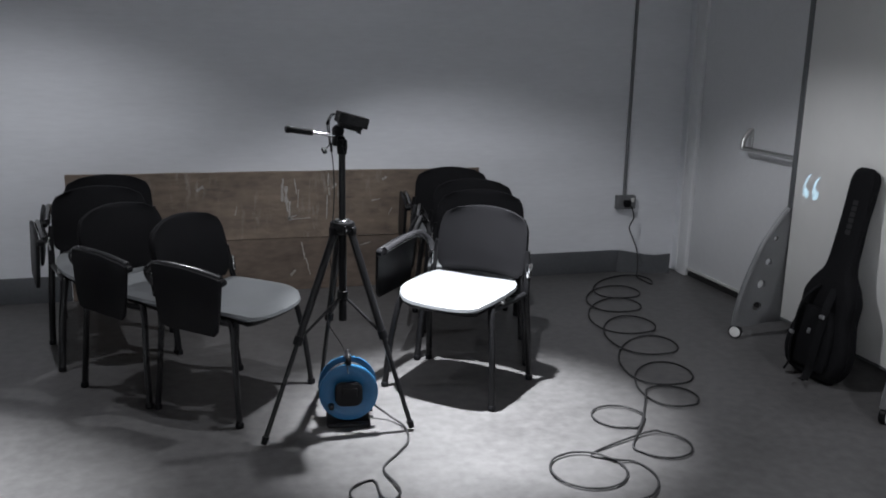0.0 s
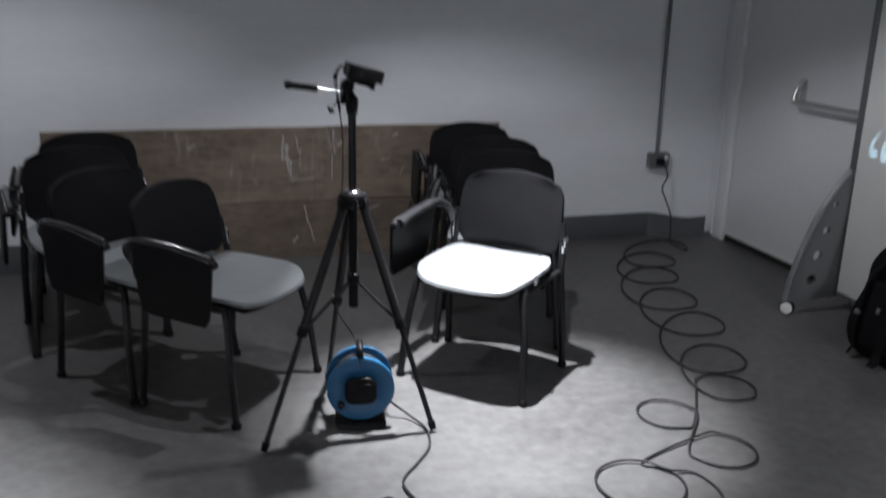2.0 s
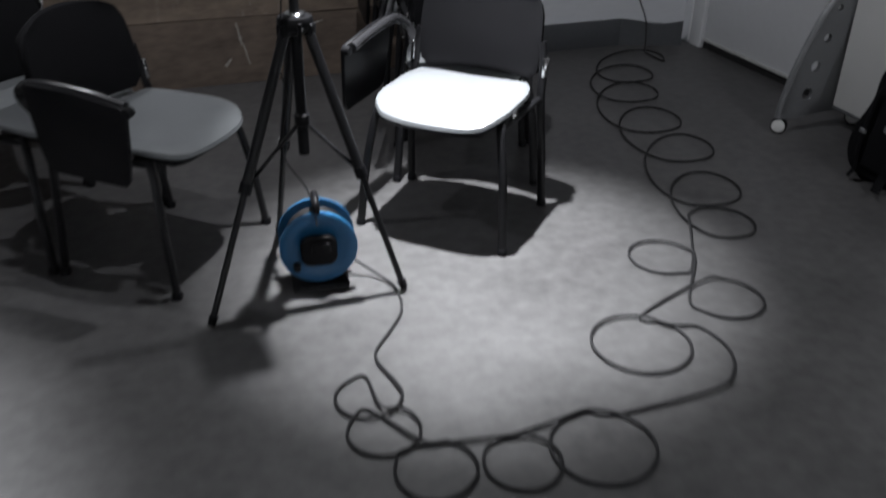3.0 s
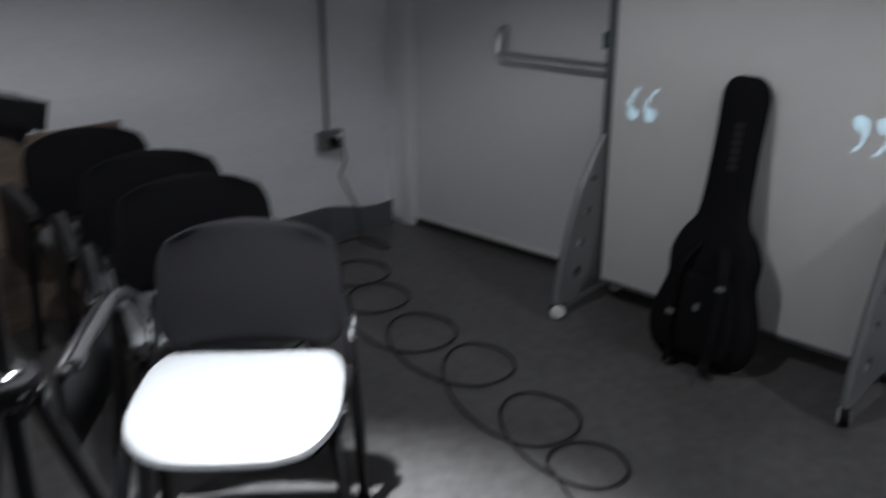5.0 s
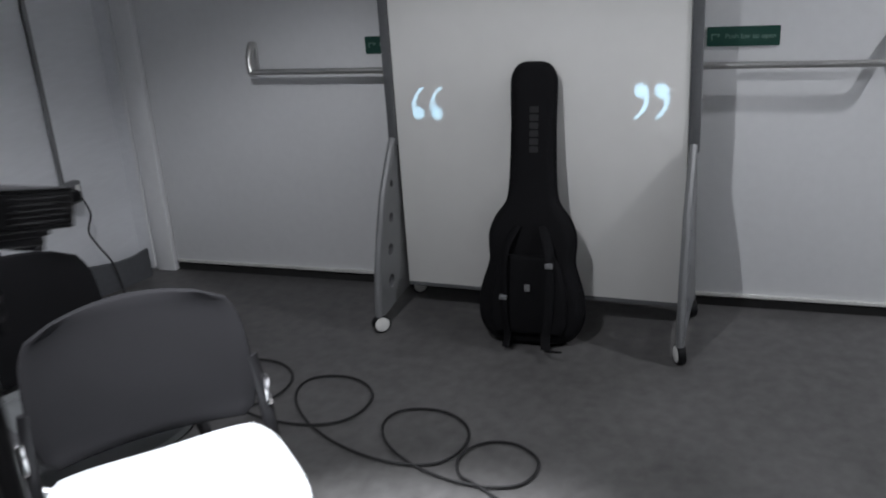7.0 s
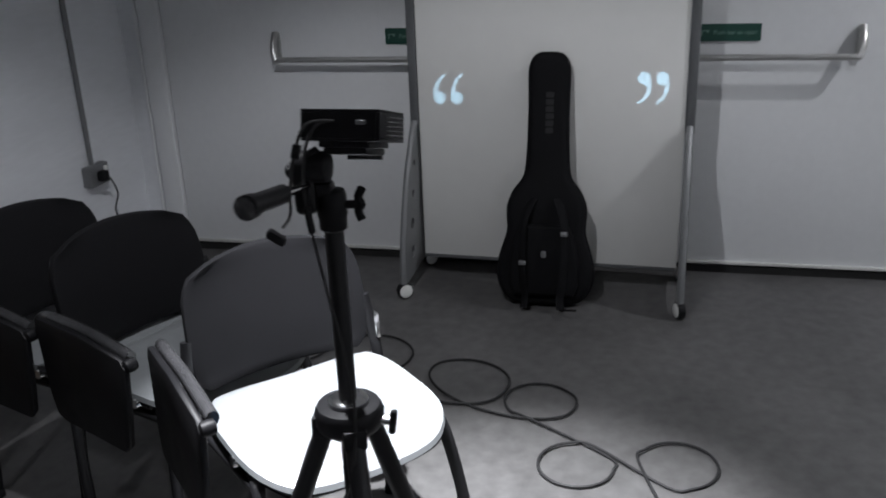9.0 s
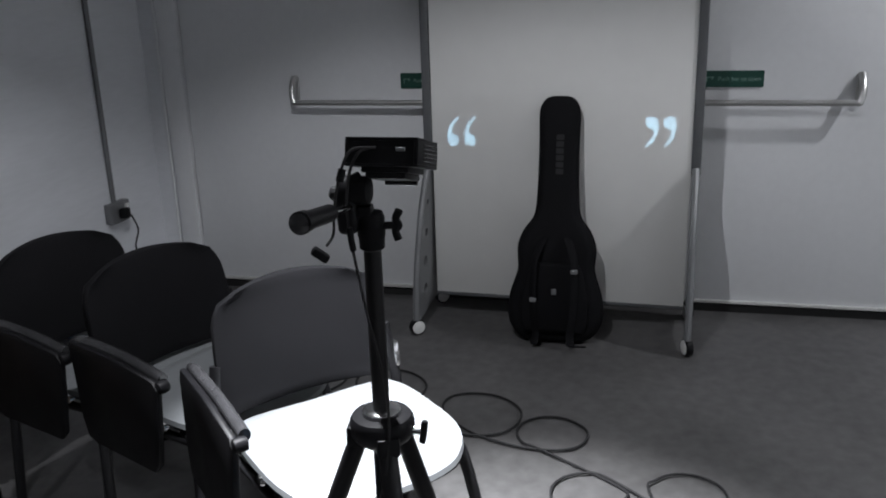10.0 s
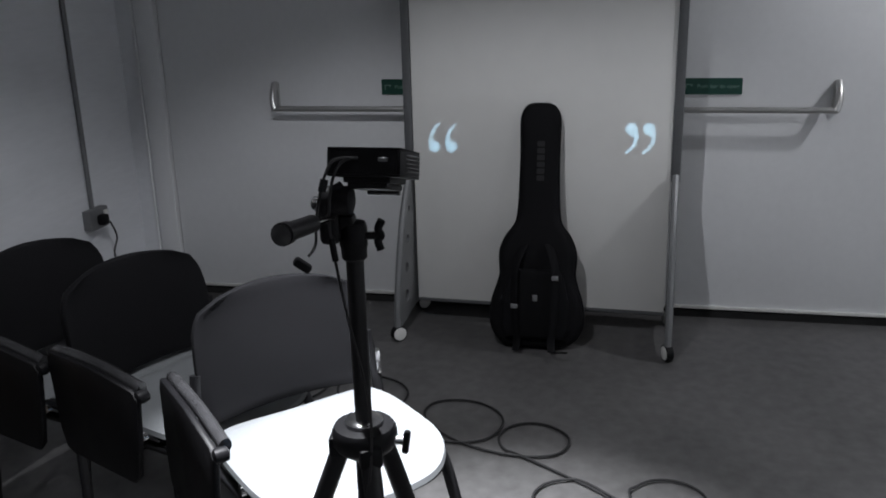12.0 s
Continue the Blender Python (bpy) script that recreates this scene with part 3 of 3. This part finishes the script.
LABEL_A = "black stacking chair with pale grey seat under the lamp"
first = build_chair(standing(-2.252, -1.83, -134, 0.975), LABEL_A, "right arc of chairs")
for x, y, a in [(-2.03, -1.36, -112), (-1.93, -0.98, -107), (-1.875, -0.46, -98)]:
    c = copy_thing(first, standing(x, y, a))
    tagged(c, "black stacking chair with folded tablet standing in an arc")
for x, y, a in [(-3.364, -1.752, -40), (-3.694, -1.447, -47), (-3.936, -0.951, -77), (-3.95, -0.53, -84)]:
    c = copy_thing(first, standing(x, y, a))
    tagged(c, "black stacking chair with hanging writing tablet near the panel", group="left arc of chairs")

# ---- tripod with the projector ----
GROW = 1.04
tri = root("tripod", Matrix.Translation((-2.903, -2.163, 0)) @ Matrix.Scale(GROW, 4), "black photo tripod carrying a small projector", "tripod")
part("centre_column", tube([(0, 0, 0.45), (0, 0, 1.17)], 0.0135, 14), M_TUBE, tri)
part("hub", lathe([(0.02, 0.807), (0.034, 0.812), (0.046, 0.822), (0.051, 0.83), (0.051, 0.852), (0.047, 0.859), (0.028, 0.862)], None, 24), M_BLACK, tri)
part("collar_ring", lathe([(0.024, 0.862), (0.03, 0.863), (0.03, 0.867), (0.026, 0.87), (0.015, 0.871)], None, 24), M_CHROME, tri, "bright collar ring")
FEET = [(-0.347, -0.178), (0.258, -0.164), (-0.045, 0.345)]
for fx, fy in FEET:
    d = Vector((fx, fy, 0)).normalized()
    top, low = d * 0.035 + Vector((0, 0, 0.827)), Vector((fx, fy, 0.012))
    mid = top.lerp(low, 0.52)
    leg = part("leg", tube([top, mid], 0.0155, 12), M_TUBE, tri)
    part("leg_lug", box((0.03, 0.036, 0.034), d * 0.041 + Vector((0, 0, 0.825)), (0, 0, math.degrees(math.atan2(fy, fx))), bevel=0.005), M_BLACK, leg)
    part("lower_leg", tube([mid.lerp(top, 0.03), low.lerp(top, 0.01)], 0.010, 10), M_TUBE, leg)
    part("leg_lock", tube([mid.lerp(top, 0.04), mid.lerp(low, 0.04)], 0.019, 12), M_BLACK, leg)
    part("rubber_foot", tube([low.lerp(top, 0.035), low], 0.015, 10, taper=0.012), M_BLACK, leg)
    part("brace", tube([(0, 0, 0.555), mid.lerp(top, 0.0)], 0.006, 8), M_TUBE, tri)
part("brace_collar", lathe([(0.017, 0.535), (0.023, 0.54), (0.023, 0.57), (0.017, 0.575)], None, 14), M_BLACK, tri)
part("lower_column", tube([(0, 0, 0.445), (0, 0, 0.812)], 0.0165, 14), M_BLACK, tri)
lock = part("column_lock", tube([(0.0, -0.045, 0.836), (0.0, -0.066, 0.836)], 0.0075, 12), M_CHROME, tri, "chrome lock screw")
part("lock_lever", box((0.012, 0.011, 0.04), (-0.002, -0.068, 0.835), (8, 0, 0), bevel=0.004), M_BLACK, lock)
part("neck_collar", lathe([(0.0145, 1.13), (0.019, 1.134), (0.0195, 1.15), (0.021, 1.153), (0.021, 1.18), (0.0185, 1.188), (0.008, 1.19)], None, 22), M_BLACK, tri)
knob = part("wing_knob", tube([(0.0, -0.018, 1.168), (0.004, -0.038, 1.168)], 0.006, 10), M_BLACK, tri)
part("knob_wing", tube(smooth_path([(0.004, -0.04, 1.146), (0.004, -0.036, 1.16), (0.004, -0.041, 1.168), (0.004, -0.037, 1.178), (0.004, -0.043, 1.191)], 4), 0.0062, 10), M_BLACK, knob)
part("pan_head", box((0.04, 0.03, 0.066), (-0.012, 0.03, 1.192), (-4, 6, 8), bevel=0.009, seg=3), M_BLACK, tri)
part("head_arm", box((0.03, 0.034, 0.022), (-0.004, 0.012, 1.19), (0, 0, 8), bevel=0.006), M_BLACK, tri)
part("tilt_bracket", tube(smooth_path([(-0.014, 0.034, 1.2), (-0.02, 0.03, 1.224), (-0.006, 0.008, 1.238)], 5), 0.014, 12), M_BLACK, tri)
part("tilt_cam", lathe([(0.008, -0.026), (0.02, -0.022), (0.0215, -0.018), (0.0215, 0.018), (0.02, 0.022), (0.008, 0.026)], pose(-0.012, 0.018, 1.223, 90), 20), M_BLACK, tri)
part("tilt_screw", lathe([(0.004, 0), (0.0105, 0.001), (0.0105, 0.008), (0.007, 0.011)], pose(-0.014, 0.044, 1.218, -90), 14), M_ARM, tri)
part("camera_plate", box((0.085, 0.06, 0.01), (0.025, -0.03, 1.236), (0, 15, 0), bevel=0.003), M_BLACK, tri)
part("plate_latch", box((0.012, 0.05, 0.008), (0.06, -0.032, 1.219), (0, 15, 0), bevel=0.002), M_ARM, tri)
part("plate_pad", box((0.09, 0.07, 0.012), (0.026, -0.03, 1.2465), (0, 14, 0), bevel=0.002), M_BLACK, tri)
hd = part("pan_handle", tube([(-0.02, 0.022, 1.2), (-0.12, 0.02, 1.216)], 0.0058, 12), M_CHROME, tri, "bright pan handle rod")
part("grip", tube(smooth_path([(-0.112, 0.02, 1.215), (-0.135, 0.02, 1.218), (-0.17, 0.02, 1.223), (-0.207, 0.02, 1.228)], 5), 0.0125, 14), M_BLACK, hd, "black rubber grip")
part("grip_collar", tube([(-0.2, 0.02, 1.227), (-0.215, 0.02, 1.229)], 0.015, 16), M_BLACK, hd)
part("grip_cap", lathe([(0.0125, 0), (0.0135, 0.003), (0.006, 0.006)], pose(-0.215, 0.02, 1.229, 0, -92), 14), M_ARM, hd)

TILT = pose(0, 0, 0, 0, 14, 0)
pr = root("projector", Matrix.Translation(PROJECTOR) @ TILT, "small black pocket projector on a tripod", "projector")
b2 = box((0.12, 0.112, 0.004), (-0.012, 0, 0.0195), bevel=0.0012)
box((0.12, 0.112, 0.004), (-0.012, 0, -0.0195), bevel=0.0012, bm=b2)
box((0.12, 0.006, 0.035), (-0.012, 0.053, 0), bevel=0.001, bm=b2)
box((0.12, 0.006, 0.035), (-0.012, -0.053, 0), bevel=0.001, bm=b2)
box((0.006, 0.1, 0.035), (-0.069, 0, 0), bm=b2)
part("case", b2, M_BLACK, pr)
for k in range(5):
    part("vent_fin", box((0.085, 0.002, 0.0025), (0.0, -0.0572, -0.012 + 0.006 * k), bevel=0.0008, seg=1), M_ARM, pr)
part("port", box((0.003, 0.014, 0.006), (-0.0732, -0.03, 0.004), bevel=0.0008, seg=1), M_ALU, pr, "small metal port")
part("button", lathe([(0.008, 0), (0.0085, 0.001), (0.006, 0.0025)], pose(-0.02, 0.012, 0.0214), 14), M_CHROME, pr, "bright button")


def quote_outline(cx, cz, size, flip):
    """A curly quotation mark: a round bulb with a tail that tapers up and over."""
    pts = []
    bulb, n = 0.30, 16
    for k in range(n + 1):
        a = radians(150 + 290 * k / n)
        pts.append((0.02 + bulb * math.cos(a), -0.42 + bulb * math.sin(a) * 0.98))
    inner = [(0.02 + bulb * math.cos(radians(80)), -0.14), (-0.06, -0.06), (-0.03, 0.2), (0.12, 0.45), (0.34, 0.66)]
    outer = [(0.26, 0.74), (0.0, 0.56), (-0.2, 0.28), (-0.3, -0.05), (-0.31, -0.3)]
    pts = pts[:-1] + inner + outer
    s = -1 if flip else 1
    return [(cx + s * x * size, cz + s * y * size) for x, y in pts]


# mask added in the projector's mouth to shape the beam: dark, marks cut through
k = 0.036 / 2.578
aim = (Vector((-0.237, -2.185, 0.91)) - PROJECTOR)
rot = look((0, 0, 0), aim)
holes = []
for y, z, flip in ((-1.688, 0.907, False), (-1.768, 0.907, False), (-2.586, 0.92, True), (-2.661, 0.92, True)):
    v = rot.inverted() @ (Vector((-0.237 - (y + 2.172) * -0.0394, y, z)) - PROJECTOR)
    sc = 0.036 / -v.z
    holes.append(quote_outline(v.x * sc, v.y * sc, 0.094 * sc, flip))
b2 = cut_sheet(rounded(0.05, 0.034, 0.001, 2), holes, 0.0002)
b2.transform(TILT.inverted() @ rot @ pose(0, 0, -0.036))
part("beam_mask", b2, M_GAP, pr, "dark added mask, two pairs of quotation marks cut through for the beam", False)

# ---- cable reel ----
reel = root("cable_reel", pose(-2.882, -2.172, 0, 0, 0, -8), "blue plastic cable reel on a black stand under the tripod", "cable reel")
ax = pose(0, 0, 0.155, 90)
part("front_flange", lathe([(0.03, 0.052), (0.085, 0.055), (0.092, 0.06), (0.12, 0.062), (0.127, 0.058), (0.127, 0.046), (0.1, 0.044), (0.03, 0.044)], ax, 44), M_BLUE, reel, "blue front disc")
part("rear_flange", lathe([(0.03, -0.044), (0.1, -0.046), (0.127, -0.048), (0.127, -0.058), (0.12, -0.062), (0.03, -0.06)], ax, 44), M_BLUE, reel, "blue rear disc")
for k in range(6):
    part("cable_turn", lathe([(0.08, -0.044 + k * 0.0147), (0.103, -0.042 + k * 0.0147), (0.105, -0.037 + k * 0.0147), (0.103, -0.032 + k * 0.0147), (0.08, -0.03 + k * 0.0147)], ax, 30), M_CABLE, reel)
part("socket_hub", slab(rounded(0.118, 0.108, 0.034), 0.024, 0.007, 3, m=pose(0, -0.054, 0.152, 90)), M_BLACK, reel, "black socket centre")
part("socket_lid", slab(rounded(0.06, 0.035, 0.006), 0.01, 0.003, 2, m=pose(0.006, -0.076, 0.165, 90)), M_BLACK, reel)
part("winding_grip", lathe([(0.011, 0), (0.013, 0.004), (0.011, 0.03), (0.006, 0.034)], pose(-0.075, -0.06, 0.1, 90), 14), M_BLACK, reel)
part("axle", tube([(0, -0.05, 0.155), (0, 0.075, 0.155)], 0.012, 12), M_BLACK, reel)
for s in (-1, 1):
    leg = smooth_path([(-0.09, s * 0.07, 0.008), (0.09, s * 0.07, 0.008)], 2)
    part("stand_foot", tube(leg, 0.008, 8), M_TUBE, reel)
    if s > 0:
        part("stand_upright", tube(smooth_path([(0.105, 0.07, 0.01), (0.1, 0.072, 0.08), (0.05, 0.072, 0.15), (0.0, 0.072, 0.2), (0.0, 0.05, 0.29)], 6), 0.007, 8), M_TUBE, reel)
part("stand_base", box((0.19, 0.13, 0.02), (0, 0, 0.012), bevel=0.005), M_BLACK, reel)
part("carry_handle", tube(smooth_path([(0, -0.055, 0.275), (0, -0.03, 0.31), (0, 0.03, 0.31), (0, 0.055, 0.275)], 6), 0.012, 10), M_BLACK, reel)

# ---- mains cable in loose loops over the floor ----


def loops(turns):
    """A flat line of loops. A turn: centre x, y, radius, the angle at which the line comes in, and how far it goes round (degrees)."""
    knots = []
    for i, (x, y, r, a, sweep) in enumerate(turns):
        n = max(2, round(abs(sweep) / 36))
        for k in range(n + 1):
            ang = radians(a + sweep * k / n)
            wob = r * (1 + 0.05 * noise.noise(Vector((i * 1.7 + k * 0.4, 3.1, 0.7))))
            knots.append(Vector((x + wob * math.cos(ang), y + wob * math.sin(ang), 0.006 + 0.007 * (k / n))))
    return knots


def rolling(chain, start=-50, per=12):
    """Loops rolling along a chain of (x, y, radius) centres, drawn out from loop to loop on one side."""
    knots = []
    for i, (a, b) in enumerate(zip(chain, chain[1:])):
        for k in range(per):
            t = k / per
            q = min(1, max(0, (t - 0.22) / 0.56))
            q = q * q * (3 - 2 * q)
            x, y, r = (a[n] + (b[n] - a[n]) * q for n in range(3))
            ang = radians(start + 360 * t)
            r *= 1 + 0.05 * noise.noise(Vector((i + t, 3.1, 0.7)))
            knots.append(Vector((x + r * math.cos(ang), y + r * math.sin(ang), 0.006 + 0.006 * t)))
    return knots


CHAIN = [(-0.5, -0.28, 0.16), (-0.75, -0.53, 0.17), (-0.9, -0.81, 0.175), (-1.03, -1.2, 0.19), (-1.08, -1.56, 0.18), (-1.24, -1.97, 0.177), (-1.333, -2.275, 0.125)]
TURNS = [(-1.333, -2.275, 0.125, -50, 218), (-1.698, -2.425, 0.115, -57, -330), (-1.65, -2.735, 0.12, 163, 290), (-2.05, -2.865, 0.15, 60, -400), (-2.01, -2.93, 0.2, 25, -105),
         (-2.385, -3.228, 0.14, 45, 430), (-2.605, -3.214, 0.1, 110, 340), (-2.82, -3.164, 0.105, 110, 340), (-2.9, -2.985, 0.098, 100, 340), (-2.9, -2.835, 0.094, 80, 300)]
line = [Vector(q) for q in smooth_path([(-0.418, -0.085, 0.51), (-0.4, -0.1, 0.43), (-0.425, -0.09, 0.35), (-0.395, -0.1, 0.27), (-0.38, -0.15, 0.18), (-0.39, -0.19, 0.06)], 6)]
ground = [Vector((-0.41, -0.22, 0.01))] + rolling(CHAIN) + loops(TURNS) + [Vector(q) for q in ((-2.83, -2.66, 0.008), (-2.75, -2.55, 0.008), (-2.68, -2.45, 0.008), (-2.66, -2.32, 0.01), (-2.7, -2.22, 0.02), (-2.755, -2.175, 0.055), (-2.8, -2.168, 0.1))]
line += smooth_path(ground, 5)
tagged(part("mains_cable", tube(line, 0.0048, 6), M_CABLE), "dark mains cable lying in loose loops on the floor", "cable")

# ---- projector's lead, with its loose second plug ----
back = Vector((-2.862, -2.118, 1.288))
lead = smooth_path([back, (-2.876, -2.104, 1.282), (-2.886, -2.092, 1.25), (-2.88, -2.085, 1.18), (-2.87, -2.1, 1.05), (-2.875, -2.125, 0.93), (-2.885, -2.13, 0.84), (-2.9, -2.12, 0.76), (-2.87, -2.06, 0.6), (-2.9, -2.1, 0.45), (-2.84, -2.12, 0.33), (-2.83, -2.19, 0.24)], 6)
lead_root = root("power_lead", Matrix.Translation((-2.903, -2.163, 0)) @ Matrix.Scale(GROW, 4) @ Matrix.Translation((2.838, 2.105, 0)), "thin black power lead hanging from the projector", "cable")
part("cord", tube(lead, 0.0022, 6), M_CABLE, lead_root)
part("cord", tube(smooth_path([back + Vector((0, -0.008, 0)), (-2.878, -2.094, 1.286), (-2.892, -2.08, 1.25), (-2.884, -2.066, 1.2), (-2.882, -2.062, 1.165), (-2.893, -2.054, 1.15)], 6), 0.0022, 6), M_CABLE, lead_root)
part("plug", box((0.017, 0.013, 0.028), (-2.9, -2.047, 1.139), (-52, 0, 20), bevel=0.004), M_BLACK, lead_root, "small loose black plug")
part("filter", tube([(-2.888, -2.084, 1.262), (-2.8915, -2.08, 1.245)], 0.006, 10), M_BLACK, lead_root, "small black cable filter")
part("inline_plug", tube([(-2.8795, -2.0855, 1.175), (-2.877, -2.089, 1.14)], 0.005, 10), M_BLACK, lead_root)
